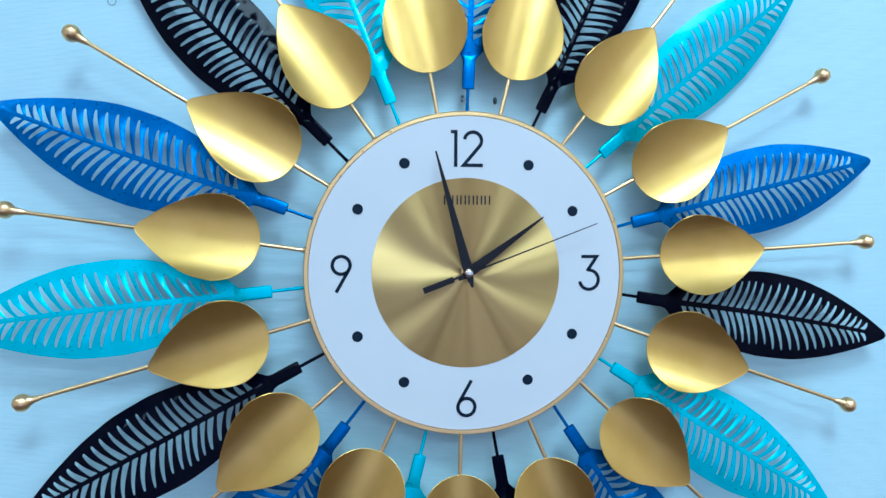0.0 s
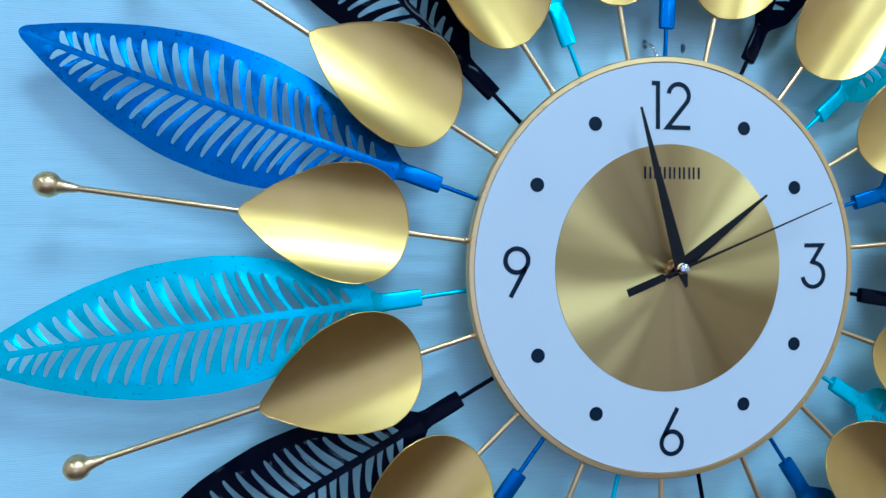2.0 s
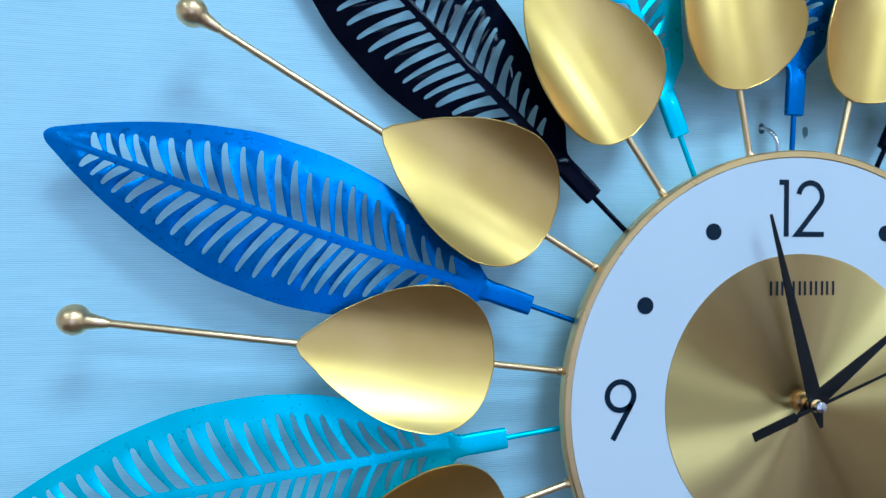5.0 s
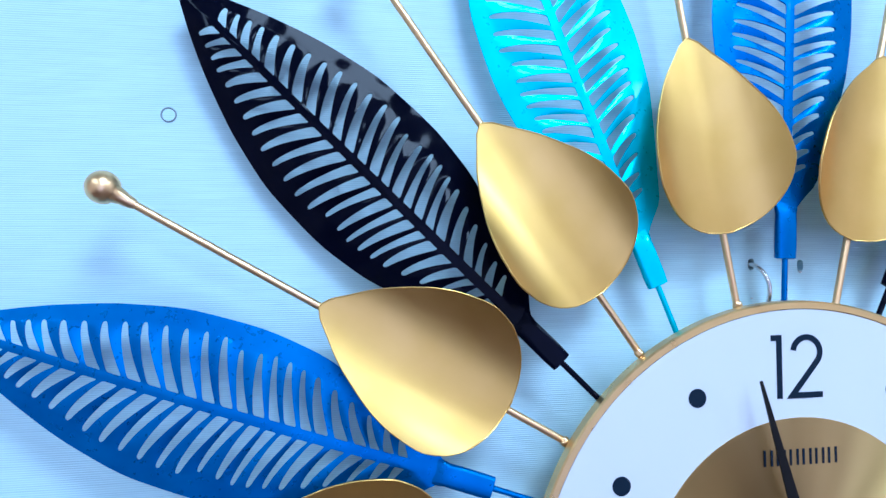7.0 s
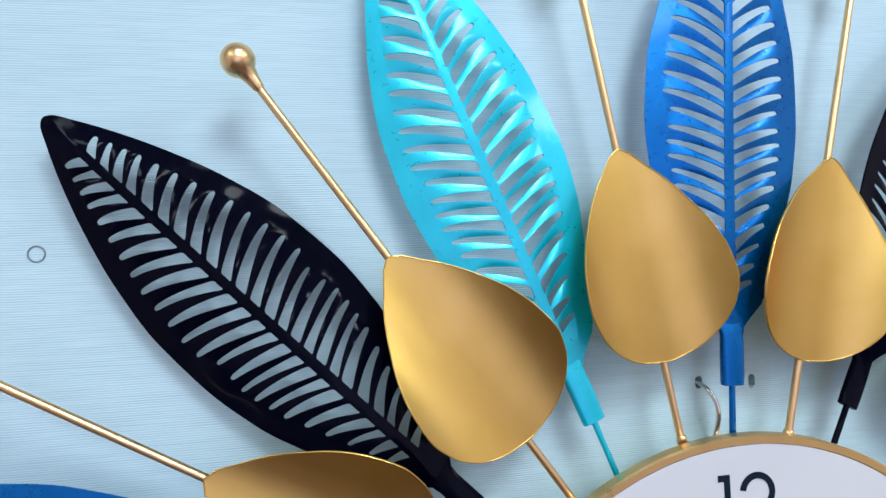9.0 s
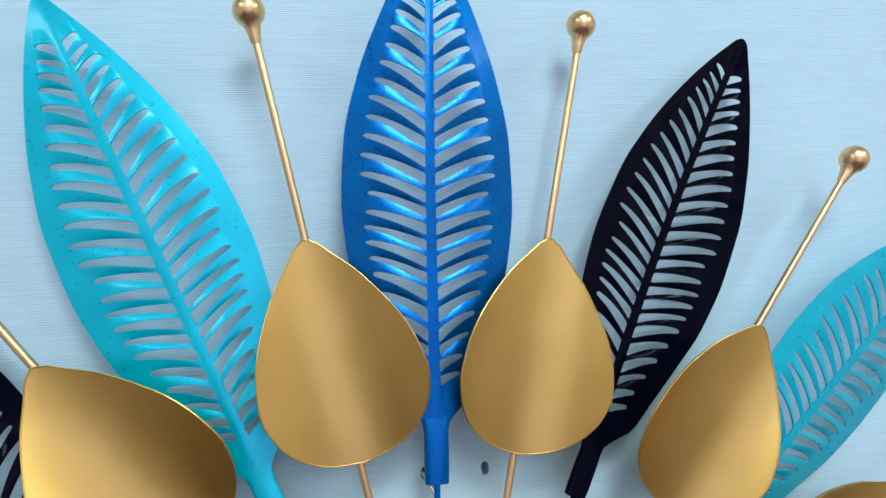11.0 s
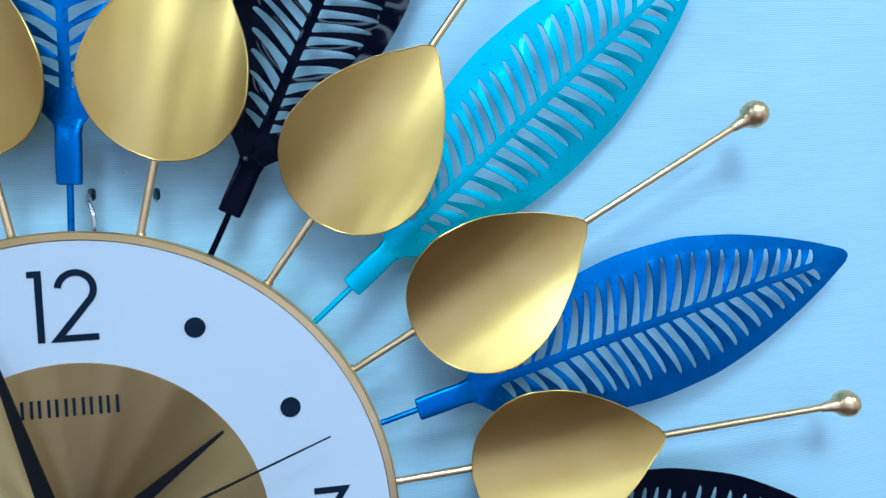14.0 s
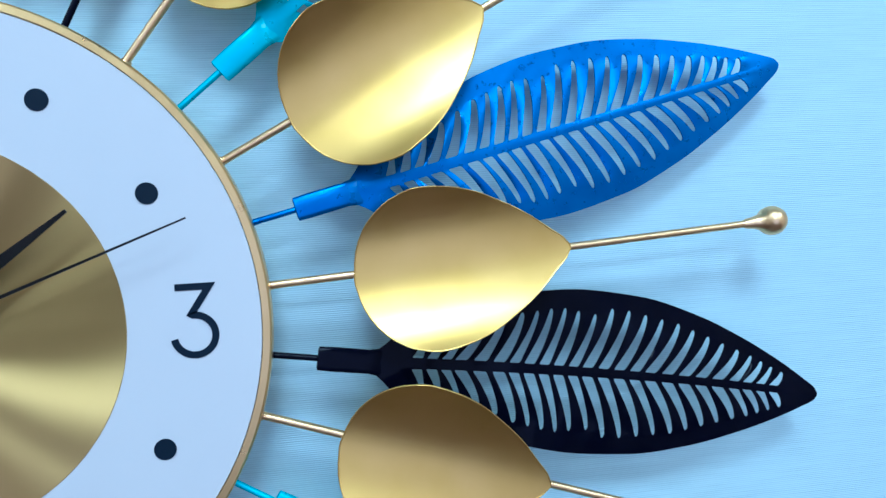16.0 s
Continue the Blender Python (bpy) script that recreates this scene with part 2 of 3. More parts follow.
room_box("wall_east", (ROOM_X, ROOM_BACK, 0), (ROOM_X + 0.1, WALL_Y, ROOM_H), M_PLASTER, "plain pinkish plaster side wall", "wall")

# fittings of the panel lights
bm = bmesh.new()
box(bm, (-0.31, -0.31, -0.04), (0.31, 0.31, 0.0))
bmesh.ops.bevel(bm, geom=bm.edges[:], offset=0.008, segments=2, affect="EDGES")
fitting_mesh = mesh_from("ceiling_light", bm, M_FITTING)
for px, py, watts in PANELS:
    lamp = tagged(new("ceiling_light", fitting_mesh), "flat square white light fitting under the ceiling", "lamp", "ceiling lights")
    lamp.location = (px, py, ROOM_H)

# ---- the clock ----
clock = tagged(new("wall_clock"), "sunburst wall clock with gold petals and blue, turquoise, black leaves", "clock")
clock.location = (0, 0, CLOCK_Z)

R_FACE, R_RIM, R_DISC, R_MARK = 0.1213, 0.1251, 0.0733, 0.0967
RIM_AT = pose(0.0008, 0, -0.0003)
case = part("case", mesh_from("case", lathe([(0.112, 0.024), (0.116, 0.022), (0.116, 0.0006)], "y", 160), M_BEZEL), clock, "", RIM_AT)
part("bezel", mesh_from("bezel", lathe([(R_FACE + 0.0001, 0.0004), (R_FACE + 0.0005, -0.0006), (R_RIM - 0.0007, -0.0006), (R_RIM, 0.0002), (R_RIM, 0.0055), (R_FACE + 0.0001, 0.0055)], "y", 192, True), M_BEZEL), clock, "thin brushed gold rim", RIM_AT)
face = part("dial", mesh_from("dial", lathe([(R_FACE, 0.0005), (R_FACE, 0.0), (R_DISC - 0.006, 0.0), (R_DISC - 0.006, 0.0005)], "y", 160, True), M_DIAL), clock, "matt white dial ring", RIM_AT)
disc = part("centre_disc", mesh_from("centre_disc", lathe([(R_DISC, 0.0002), (R_DISC - 0.0002, -0.0004), (0.05, -0.0006), (0.02, -0.0008), (0.0045, -0.001)], "y", 160), M_DISC), clock, "spun gold centre disc with radial sheen")

INK_Y0, INK_Y1, STROKE = -0.0003, 0.0001, 0.0026


def numeral(name, strokes, x, z):
    b = bmesh.new()
    for pts, loop in strokes:
        ribbon(b, pts, STROKE, INK_Y0, INK_Y1, loop)
    part(name, mesh_from(name, b, M_INK, False), clock, "", pose(x, 0, z))


one = [([(-0.0122, 0.0128), (-0.0083, 0.0128), (-0.0083, -0.014)], False)]
two = [(arc(0.0052, 0.0062, 0.0066, 172, -38, 26) + [(-0.0022, -0.0128), (0.0128, -0.0128)], False)]
numeral("numeral_twelve", one + two, -0.0006, R_MARK - 0.0009)
numeral("numeral_three", [([(-0.0068, 0.0128), (0.0056, 0.0128), (-0.0014, 0.0024)] + arc(-0.0006, -0.0055, 0.0076, 92, -170, 32), False)], R_MARK + 0.0013, -0.0002)
six = [(arc(0, -0.0063, 0.0067, 0, 352, 40)[:-1], True), ([(-0.0055, -0.0024), (0.0038, 0.0143)], False)]
numeral("numeral_six", six, 0.0, -R_MARK - 0.001)
numeral("numeral_nine", [([(-x, -z) for x, z in pts], loop) for pts, loop in six], -R_MARK + 0.0007, -0.0005)
dot_mesh = mesh_from("hour_dot", lathe([(0.0041, 0.0001), (0.0041, -0.0003)], "y", 32), M_INK)
for hour in (1, 2, 4, 5, 7, 8, 10, 11):
    a = radians(30 * hour)
    part("hour_dot", dot_mesh, clock, "", pose(R_MARK * math.sin(a), 0, R_MARK * math.cos(a)))
# maker's mark as six pairs of plain bars
bm = bmesh.new()
ribbon(bm, [(0, 0.0526), (0, 0.0596)], 0.001, -0.0009, -0.0004)
bar_mesh = mesh_from("printed_bar", bm, M_INK, False)
for k in range(12):
    part("printed_bar", bar_mesh, clock, "", pose((k // 2 - 2.5) * 0.0063 + (k % 2 - 0.5) * 0.0034, 0, 0))


def pointer(name, outline, y, thick, angle):
    """A flat blade from its outline of (across, along) points, turned clockwise from twelve."""
    b = bmesh.new()
    front = [b.verts.new((x, y, z)) for x, z in outline]
    back = [b.verts.new((x, y + thick, z)) for x, z in outline]
    b.faces.new(front)
    b.faces.new(back[::-1])
    n = len(outline)
    for k in range(n):
        b.faces.new((front[k], back[k], back[(k + 1) % n], front[(k + 1) % n]))
    part(name, mesh_from(name, b, M_POINTER, False), clock, "", pose(0, 0, 0, 0, angle, 0))


def tapered(length, wide, tail):
    return [(-0.0006, length), (0.0006, length), (wide / 2, 0.006), (wide / 2 * 0.9, 0.0), (0.0008, -tail), (-0.0008, -tail), (-wide / 2 * 0.9, 0.0), (-wide / 2, 0.006)]


pointer("hour_pointer", tapered(0.0725, 0.0078, 0.009), -0.008, 0.0007, 53.6)
pointer("minute_pointer", tapered(0.0955, 0.0078, 0.011), -0.011, 0.0007, -15.4)
pointer("second_pointer", [(-0.0003, 0.107), (0.0003, 0.107), (0.0008, 0.0), (0.0009, -0.012), (0.0023, -0.013), (0.0023, -0.037), (-0.0023, -0.037), (-0.0023, -0.013), (-0.0009, -0.012), (-0.0008, 0.0)], -0.0122, 0.0005, 69.0)
part("spindle", mesh_from("spindle", lathe([(0.0048, -0.0008), (0.0048, -0.004), (0.0032, -0.0045), (0.0032, -0.0112), (0.0012, -0.0118), (0.0012, -0.0128)], "y", 32), M_ROD), clock, "short brass spindle")
part("spindle_cap", mesh_from("spindle_cap", lathe([(0.0012, -0.0123), (0.0028, -0.0124), (0.0030, -0.0132), (0.0026, -0.0143), (0.0012, -0.0149)], "y", 32), M_STEEL), clock, "small polished steel cap")

# ---- gold petals with rod and ball ----
def set_on(heading, aside, along, depth, lean, roll):
    """The pose of something built along +z from the rim of the dial: clockwise heading in degrees, shifts in millimetres, lean towards the room and roll in degrees."""
    return pose(0, 0, 0, 0, heading, 0) @ pose(aside / 1000, depth / 1000, R_SET + along / 1000, lean) @ pose(0, 0, 0, 0, 0, roll) @ pose(0, 0, -R_SET)


R_SET = 0.126
PETAL_IN, PETAL_OUT, PETAL_Y, BEND_R = 0.1561, 0.2457, 0.0031, 0.053
PETAL_W = [(0, 0.0002), (0.02, 0.01), (0.06, 0.0182), (0.13, 0.026), (0.22, 0.0315), (0.33, 0.0343), (0.45, 0.033), (0.57, 0.0295), (0.7, 0.0231), (0.82, 0.016), (0.92, 0.0083), (0.975, 0.0042), (0.993, 0.0023), (1, 0.0008)]
SHEET = 0.0007


def petal_mesh():
    bm = bmesh.new()
    rows = []
    steps = [0.0015, 0.006, 0.013, 0.025, 0.045] + [0.07 + 0.93 * k / 34 for k in range(35)]
    for s in steps:
        w = smooth_interp(PETAL_W, s)
        z = PETAL_IN + (PETAL_OUT - PETAL_IN) * s
        row = []
        for k in range(25):
            th = w * (k / 12 - 1) / BEND_R
            row.append(bm.verts.new((BEND_R * math.sin(th), PETAL_Y - BEND_R * (1 - math.cos(th)), z)))
        rows.append(row)
    for a, b in zip(rows, rows[1:]):
        for k in range(24):
            bm.faces.new((a[k], a[k + 1], b[k + 1], b[k]))
    bmesh.ops.recalc_face_normals(bm, faces=bm.faces)
    edge = [row[0].co.copy() for row in rows] + [row[-1].co.copy() for row in reversed(rows)]
    bmesh.ops.solidify(bm, geom=bm.faces[:], thickness=SHEET)
    # rounded lip along the cut edge
    rings = []
    n = len(edge)
    for k in range(n):
        along = (edge[(k + 1) % n] - edge[k - 1]).normalized()
        side = along.cross(Vector((0, 1, 0))).normalized()
        up = side.cross(along)
        rings.append([bm.verts.new(edge[k] + 0.0003 * (math.cos(a) * side + math.sin(a) * up)) for a in (math.tau * j / 8 for j in range(8))])
    for k in range(n):
        a, b = rings[k], rings[(k + 1) % n]
        for j in range(8):
            bm.faces.new((a[j], a[(j + 1) % 8], b[(j + 1) % 8], b[j]))
    bmesh.ops.recalc_face_normals(bm, faces=bm.faces)
    return mesh_from("gold_petal", bm, M_GOLD)


ROD_R, BALL_R, ROD_FROM = 0.0016, 0.0064, 0.117
BALL_ROWS = [(0.0016, -0.0135), (0.0022, -0.0120), (0.0026, -0.0090)]
BALL_ROWS += [(BALL_R * math.sin(radians(a)), -BALL_R * math.cos(radians(a))) for a in range(34, 180, 8)] + [(0.0002, BALL_R)]
ball_mesh = mesh_from("ball", lathe(BALL_ROWS, "z", 28), M_ROD)
rod_mesh = mesh_from("rod", lathe([(ROD_R, 0.0), (ROD_R, 0.208)], "z", 14), M_ROD)
PETAL = petal_mesh()
# a lump of solder where a rod meets the rim
bm = bmesh.new()
bmesh.ops.create_icosphere(bm, subdivisions=3, radius=0.0021)
for v in bm.verts:
    v.co *= 1 + 0.22 * noise.noise(v.co * 700)
    v.co.z *= 1.35
bead_mesh = mesh_from("solder_bead", bm, M_ROD)
BEAD_AT = 0.0075
# each petal: heading, shift aside, along and in depth, lean, roll
PETAL_AT = [
    (13.15, 0.4, -0.1, 3.3, -0.49, 0.7), (36.72, 4.9, 1.6, 4.8, 1.60, 2.4), (59.53, 8.3, -0.6, 3.0, 0.27, 1.2),
    (84.19, 5.7, 2.3, 1.4, 0.05, -6.2), (106.55, 10.2, 1.8, 2.9, 0.78, -2.9), (131.87, 5.8, 3.2, 0.8, 1.88, -1.8),
    (158.02, 3.1, 3.0, 0.8, 1.76, -2.7), (180.51, 1.6, 1.4, 0.8, 1.80, 3.1), (204.60, 3.2, -3.8, 0.9, 1.78, 5.2),
    (227.63, 7.0, 0.3, 1.4, 2.11, 4.2), (250.59, 11.9, 0.1, 1.4, 2.10, -3.9), (277.44, 1.8, 1.8, 2.3, 2.60, 7.7),
    (298.94, 10.5, -1.9, 3.1, 2.16, 3.6), (322.91, 9.4, 0.5, 3.6, 0.89, 5.0), (347.22, 9.4, 1.4, 5.0, 0.61, -1.3),
]
# each petal's rod: clockwise angle at the rim, angle and radius of its ball
ROD_AT = [
    (12.53, 13.18, 341.2), (37.70, 37.53, 339.3), (61.42, 61.45, 341.0), (85.08, 85.81, 340.6), (109.06, 109.02, 342.6),
    (133.47, 133.47, 337.0), (156.45, 156.45, 337.0), (181.49, 181.49, 337.0), (205.30, 205.30, 337.0), (228.60, 228.60, 337.0),
    (252.96, 253.98, 335.4), (277.84, 277.83, 336.0), (302.24, 301.02, 336.7), (325.68, 324.97, 337.8), (349.91, 349.46, 339.5),
]
for at, (a_in, a_out, r_out) in zip(PETAL_AT, ROD_AT):
    m = set_on(*at)
    petal = part("gold_petal", PETAL, clock, "curved satin gold metal petal", m)
    y_in = PETAL_Y + at[3] / 1000 + 0.0023
    y_out = y_in - 0.211 * math.sin(radians(at[4]))
    start = Vector((ROD_FROM * math.sin(radians(a_in)), y_in, ROD_FROM * math.cos(radians(a_in))))
    stop = Vector((r_out / 1000 * math.sin(radians(a_out)), y_out, r_out / 1000 * math.cos(radians(a_out))))
    way = stop - start
    turn = way.to_track_quat("Z", "Y").to_matrix().to_4x4()
    part("rod", rod_mesh, petal, "", m.inverted() @ Matrix.Translation(start) @ turn @ Matrix.Diagonal((1, 1, (way.length - 0.01) / 0.208, 1)))
    part("solder_bead", bead_mesh, petal, "", m.inverted() @ Matrix.Translation(start) @ turn @ pose(0.0002, 0, BEAD_AT, 0, 0, 40 * a_in))
    part("ball", ball_mesh, petal, "small shiny gold ball on the rod", m.inverted() @ Matrix.Translation(stop) @ turn)

# ---- coloured leaves with slots ----
LEAF_IN, LEAF_OUT, LEAF_Y = 0.1679, 0.3682, 0.0063
LEAF_W = [(0, 0.0048), (0.02, 0.008), (0.06, 0.0156), (0.13, 0.02056), (0.22, 0.02669), (0.33, 0.03291), (0.45, 0.03536), (0.57, 0.03435), (0.7, 0.02895), (0.82, 0.02046), (0.92, 0.01119), (0.97, 0.0056), (0.986, 0.0038), (0.994, 0.0025), (1, 0.0006)]
# slots counted from the tip: where each leaves the rib, its sweep towards the tip, how far out it reaches
SLOTS = 24
SLOT_AT = [(0, 0.893), (3, 0.797), (8, 0.599), (12, 0.455), (16, 0.325), (18, 0.259), (20, 0.177), (23, 0.086)]
SLOT_SWEEP = [(0, 0.018), (4, 0.044), (8, 0.06), (12, 0.049), (14, 0.037), (17, 0.043), (20, 0.044), (22, 0.019), (23, 0.014)]
SLOT_REACH = [(0, 0.0078), (4, 0.0154), (8, 0.0242), (11, 0.0278), (12.4, 0.0281), (12.6, 0.0247), (15, 0.0266), (16, 0.0259), (18, 0.0233), (20, 0.0176), (22, 0.0118), (23, 0.0104)]


def leaf_mesh(mat, bow, sway, fold):
    """One leaf: halves folded back from a raised rib, slots cut through between cupped bars. bow, sway: how far its middle lies back and aside; fold: how far its edges lie back, in millimetres."""
    length = LEAF_OUT - LEAF_IN
    half = lambda t: smooth_interp(LEAF_W, min(max(t, 0.0), 1.0))
    rib = lambda t: min(0.0023 - 0.0008 * t, 0.4 * half(t))

    def slot(i):
        return interp(SLOT_AT, i), interp(SLOT_SWEEP, i), interp(SLOT_REACH, i)

    # columns run from the rib outwards: place on the rib, sweep, reach, side of a slot (-1, 1) or bar (0), gap width, cupping or twist
    # bars are bent in turn, one up, one down
    cols = []
    for k in range(5):
        t = 0.052 * k / 4
        cols.append((t, 0.012 * t / 0.052, max(rib(t) + 0.001, half(t) * 0.55), 0, 0.0, 0.0))
    for i in reversed(range(SLOTS)):
        t, sweep, reach = slot(i)
        pitch = (interp(SLOT_AT, max(i - 1, 0)) - interp(SLOT_AT, min(i + 1, SLOTS - 1))) / (2 if 0 < i < SLOTS - 1 else 1)
        bent = 0.0004 if i % 2 else -0.0004
        cols += [(t, sweep, reach, -1, pitch, bent), (t, sweep, reach, 1, pitch, bent)]
        if i:
            a, b = slot(i), slot(i - 1)
            cols.append(((a[0] + b[0]) / 2, (a[1] + b[1]) / 2, (a[2] + b[2]) / 2, 0, 0.0, 1.0))
    for t in (0.92, 0.938, 0.955, 0.97, 0.98, 0.988, 0.994, 0.998, 1.0):
        cols.append((t, 0.016 * (1 - t) / 0.08, half(t) * 0.6, 0, 0.0, 0.0))
    us = [0.0, 0.02, 0.06, 0.14, 0.26, 0.38, 0.5, 0.62, 0.74, 0.84, 0.92, 0.965, 0.99, 1.0]
    vs = [0.12, 0.35, 0.65, 0.88, 1.0]
    end = len(us) - 1

    def place(col, k, side):
        t0, sweep, reach, cut, pitch, cup = col
        if k <= end:
            u = us[k]
            gap = 0.37 - 0.24 * u ** 1.3
            if u < 0.06:
                gap *= 0.8 + 0.2 * math.sqrt(1 - (1 - u / 0.06) ** 2)
            elif u > 0.92:
                gap *= max(0.15, math.sqrt(max(0.0, 1 - ((u - 0.92) / 0.083) ** 2)))
            t = min(t0 + sweep * (1 - (1 - u) ** 1.45) + cut * pitch * gap, 1.0)
            x = rib(t0) + (reach - rib(t0)) * u
            x = min(x, half(t) * 0.97) if t0 < 0.9 else x
            cupping = math.sin(math.pi * min(1.0, u)) ** 0.7
            cupping, twist = (0.0, cup * cupping) if cut else (cup * cupping, 0.0)
        else:
            v = vs[k - end - 1]
            t = min(t0 + sweep + 0.35 * sweep * v + cut * pitch * 0.03 * (1 - v), 1.0)
            inner = min(reach, half(t) * 0.97) if t0 < 0.9 else reach
            x = inner + (max(half(t), inner) - inner) * v
            cupping = twist = 0.0
        y = LEAF_Y - 0.0025 * t + fold / 1000 * (x / 0.035) ** 1.35 - 0.00025 * cupping + twist
        arch = 4 * t * (1 - t) / 1000
        return Vector((side * x + sway * arch, y + bow * arch, LEAF_IN + length * t))

    bm = bmesh.new()
    count = len(us) + len(vs)
    grids = {side: [[bm.verts.new(place(c, k, side)) for k in range(count)] for c in cols] for side in (1, -1)}
    ridge = []
    for c, a, b in zip(cols, grids[1], grids[-1]):
        fade = min(1.0, (1 - c[0]) / 0.07)
        row = []
        for f in (-0.55, 0.0, 0.55):
            p = (a[0].co + b[0].co) / 2 + (a[0].co - b[0].co) / 2 * f
            p.y -= 0.00012 * fade * (1 - 0.9 * f * f)
            row.append(bm.verts.new(p))
        ridge.append(row)
    for j in range(len(cols) - 1):
        gap = cols[j][3] == -1
        for side in (1, -1):
            a, b = grids[side][j], grids[side][j + 1]
            for k in range(count - 1):
                if not (gap and k < end):
                    bm.faces.new((a[k], b[k], b[k + 1], a[k + 1]))
        a = [grids[-1][j][0], *ridge[j], grids[1][j][0]]
        b = [grids[-1][j + 1][0], *ridge[j + 1], grids[1][j + 1][0]]
        for k in range(4):
            bm.faces.new((a[k], a[k + 1], b[k + 1], b[k]))
    bmesh.ops.recalc_face_normals(bm, faces=bm.faces)
    bmesh.ops.solidify(bm, geom=bm.faces[:], thickness=0.0008)
    return mesh_from("leaf", bm, mat)


def sleeve_mesh(mat):
    bm = bmesh.new()
    rings = []
    for z, w, h in ((0.1444, 0.0038, 0.0012), (0.1448, 0.0048, 0.002), (0.150, 0.0050, 0.0021), (0.160, 0.0050, 0.002), (0.1650, 0.0049, 0.0018), (0.1690, 0.0056, 0.0014), (0.1730, 0.0072, 0.0008), (0.177, 0.0085, 0.0002)):
        ring = []
        for k in range(16):
            a = 2 * math.pi * k / 16
            c, s = math.cos(a), math.sin(a)
            ring.append(bm.verts.new((w * math.copysign(abs(c) ** 0.45, c), 0.0062 + h * math.copysign(abs(s) ** 0.6, s) + 0.0012 * max(0, (z - 0.165) / 0.012), z)))
        rings.append(ring)
    for a, b in zip(rings, rings[1:]):
        for k in range(16):
            bm.faces.new((a[k], a[(k + 1) % 16], b[(k + 1) % 16], b[k]))
    bm.faces.new(rings[0][::-1])
    bm.faces.new(rings[-1])
    return mesh_from("sleeve", bm, mat)


def stem_mesh(mat):
    me = mesh_from("stem", lathe([(0.0013, 0.112), (0.0013, 0.1452)], "z", 12), mat)
    me.transform(Matrix.Translation((0, 0.0064, 0)))
    return me


KINDS = [("enamelled blue slotted metal leaf", M_BLUE), ("glossy black slotted metal leaf", M_BLACK), ("turquoise slotted metal leaf", M_TEAL)]
FOOTS = [(sleeve_mesh(mat), stem_mesh(mat)) for label, mat in KINDS]
# each leaf: heading, shift aside, along and in depth, lean, roll
LEAF_AT = [
    (2.36, -4.3, -1.0, 2.4, 0.48, -1.2), (26.49, -1.8, -1.5, 7.9, -0.90, 6.5), (49.49, 1.2, 1.5, 4.0, -1.21, 11.6),
    (75.72, -5.2, -2.0, 2.3, -2.99, -2.4), (98.99, -2.4, -1.4, 3.7, -0.98, -3.6), (122.41, -0.6, -1.1, 3.9, -0.26, -7.0),
    (145.99, 0.5, 4.7, 0.5, 0.42, -0.0), (169.83, 0.0, 3.0, 1.4, 0.37, -0.0), (193.82, 0.0, 2.4, 1.8, 0.35, -0.0),
    (218.28, -0.0, 4.4, 1.4, 0.38, 0.0), (241.77, -1.4, 1.6, 1.0, -0.17, 13.9), (263.65, 2.7, 4.7, 4.5, 1.80, 4.5),
    (289.37, 0.2, 1.4, 2.1, -1.01, 3.8), (314.98, -4.6, 1.5, 2.0, -2.94, -2.9), (338.59, -6.1, -0.2, 7.4, -1.15, -1.4),
]
# each leaf: bow and sway of its middle, fold of its halves
LEAF_BEND = [
    (-0.3, -1.0, 5.3), (3.0, -1.8, -4.2), (0.7, -1.0, 5.4), (2.3, 0.1, 3.5), (0.9, -2.2, 2.1),
    (-0.3, 0.7, 6.2), (0.0, 0.0, 5.0), (0.0, 0.0, 5.0), (0.0, 0.0, 5.0), (0.0, 0.0, 5.0),
    (-0.3, 0.0, 3.1), (-2.3, 1.4, 2.4), (0.2, -1.3, 3.2), (0.3, -0.6, 8.1), (0.6, -0.0, 2.9),
]
for k, (at, bend) in enumerate(zip(LEAF_AT, LEAF_BEND)):
    label, mat = KINDS[k % 3]
    leaf = part("leaf", leaf_mesh(mat, *bend), clock, label, set_on(*at))
    part("sleeve", FOOTS[k % 3][0], leaf)
    part("stem", FOOTS[k % 3][1], leaf)

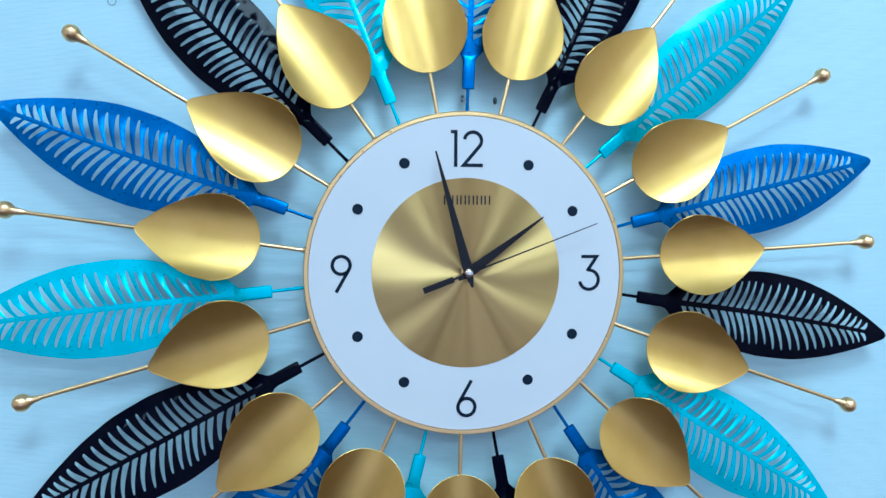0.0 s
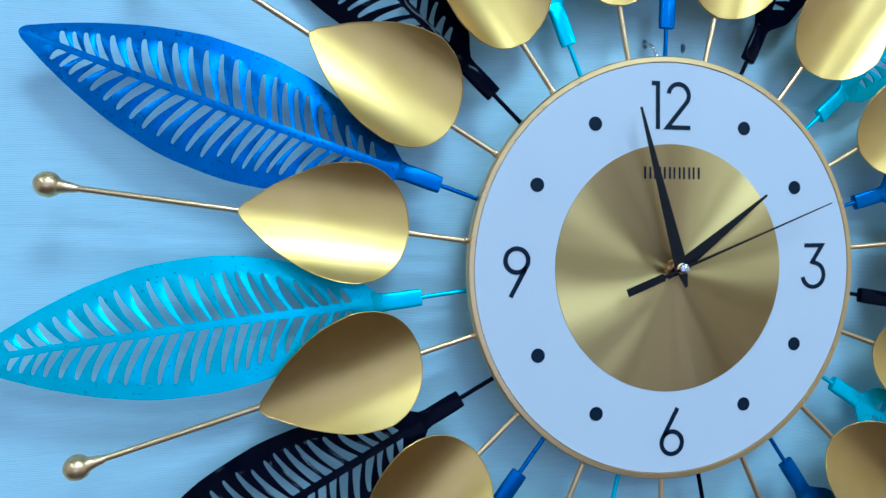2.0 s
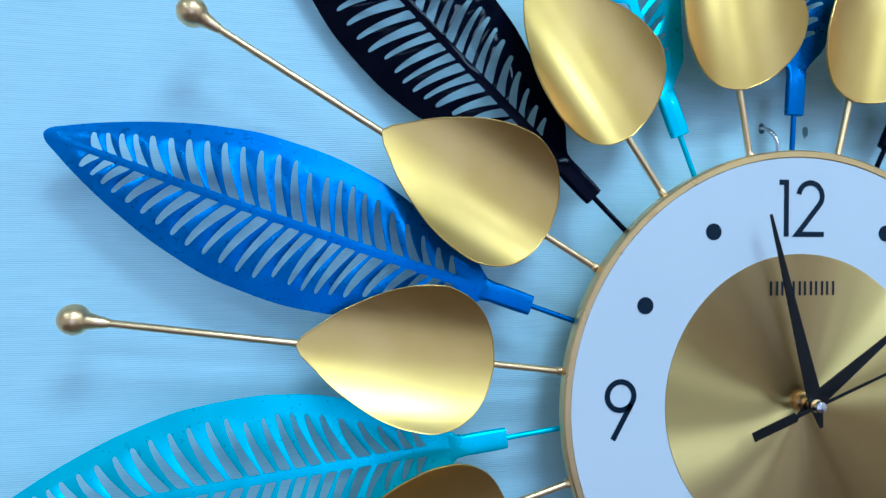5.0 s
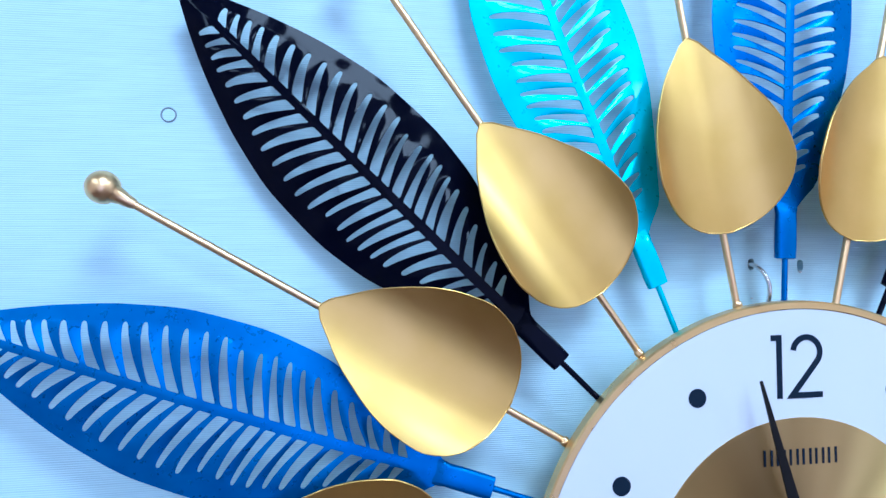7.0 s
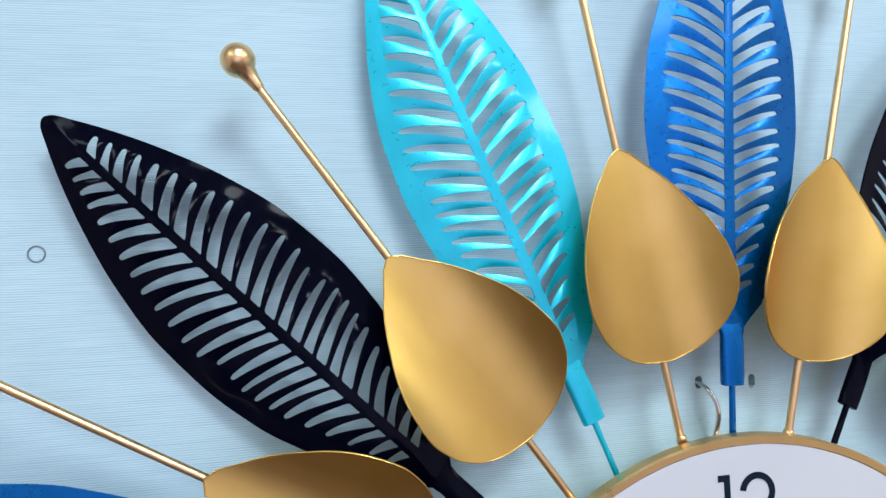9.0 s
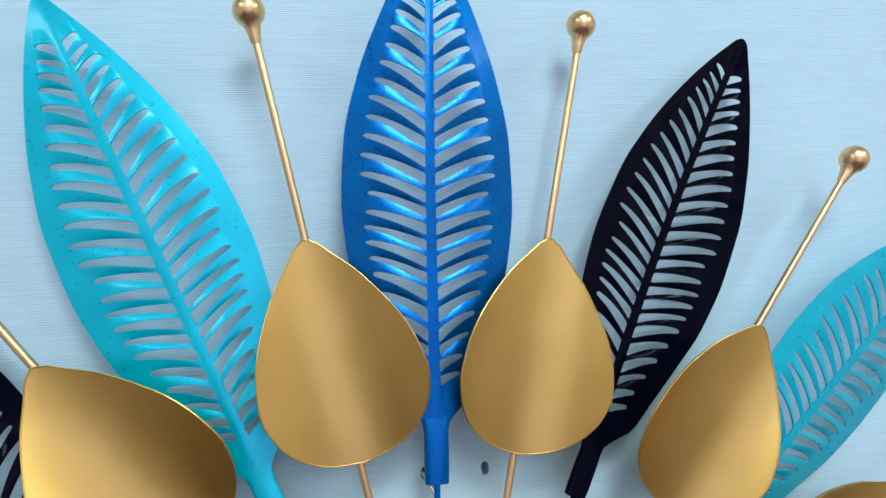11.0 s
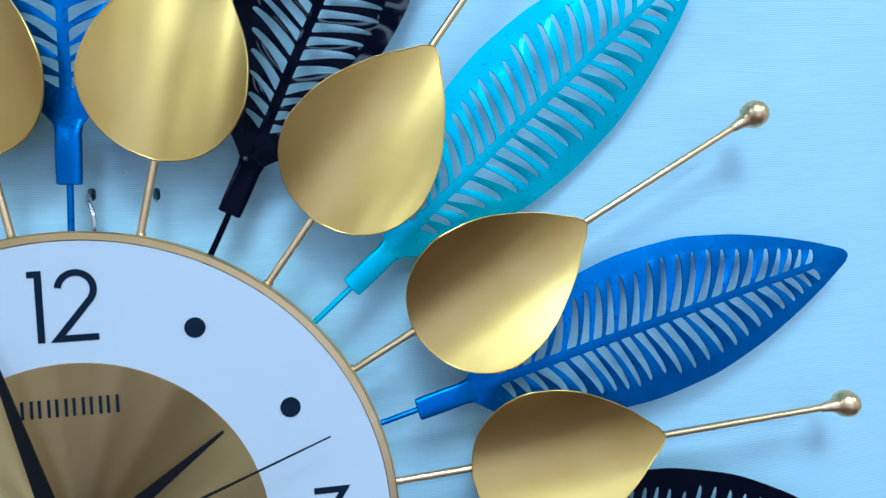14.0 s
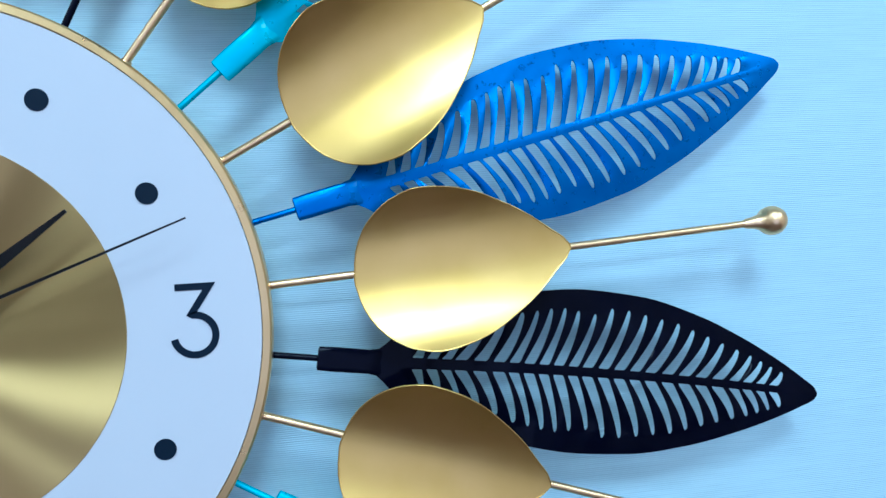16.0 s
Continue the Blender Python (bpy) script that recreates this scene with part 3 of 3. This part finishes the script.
# ---- small things on the wall ----
data = bpy.data.curves.new("wall_hook", "CURVE")
data.dimensions, data.bevel_depth, data.bevel_resolution = "3D", 0.0011, 3
line = data.splines.new("BEZIER")
hook = [(0.0005, 0.038, 1.6412), (0.0005, 0.0300, 1.6408), (0.0019, 0.026, 1.6384), (0.0036, 0.024, 1.634), (0.0044, 0.0235, 1.6285), (0.0033, 0.025, 1.619), (0.002, 0.027, 1.612)]
line.bezier_points.add(len(hook) - 1)
for point, co in zip(line.bezier_points, hook):
    point.co, point.handle_left_type, point.handle_right_type = co, "AUTO", "AUTO"
data.materials.append(M_STEEL)
tagged(new("wall_hook", data), "bent silver wire hook in a wall slot", "hook")

bm = lathe([(0.0033, 0.0005), (0.0033, -0.0003), (0.0030, -0.0006), (0.0027, -0.0003), (0.0027, 0.0005)], "y", 32, True)
plug = tagged(new("cover_plug", mesh_from("cover_plug", bm, M_PLUG)), "tiny round grey ring set in the wall panel", "plug")
plug.location = (-0.2728, WALL_Y, 1.7088)

# flakes and specks where the wall covering is chipped: x, z, size in millimetres
CHIPS = [(27.6, 137.0, 1.1), (26.6, 137.6, 0.6), (15.2, 150.2, 0.8), (14.4, 151.2, 0.6), (0.6, 124.4, 0.7), (-64.1, 157.3, 1.0), (-62.3, 155.9, 1.2), (-61.2, 157.0, 0.6), (-66.3, 152.6, 0.9), (-65.1, 154.3, 0.5)]
bm = bmesh.new()
chip_rng = random.Random(11)
for x, z, size in CHIPS:
    rim = []
    for k in range(9):
        a = math.tau * k / 9
        r = size / 1000 * chip_rng.uniform(0.55, 1.1)
        rim.append((x / 1000 + r * math.cos(a), 1.5 + z / 1000 + 0.7 * r * math.sin(a)))
    low = [bm.verts.new((px, WALL_Y + 0.0002, pz)) for px, pz in rim]
    top = [bm.verts.new((x / 1000 + 0.6 * (px - x / 1000), WALL_Y - 0.0006 * chip_rng.uniform(0.6, 1.2), 1.5 + z / 1000 + 0.6 * (pz - 1.5 - z / 1000))) for px, pz in rim]
    bm.faces.new(top)
    for k in range(9):
        bm.faces.new((low[k], low[(k + 1) % 9], top[(k + 1) % 9], top[k]))
tagged(new("wall_chips", mesh_from("wall_chips", bm, M_CHIP, False)), "tiny pale flakes of chipped wall covering", "wall damage", kind="stuff")
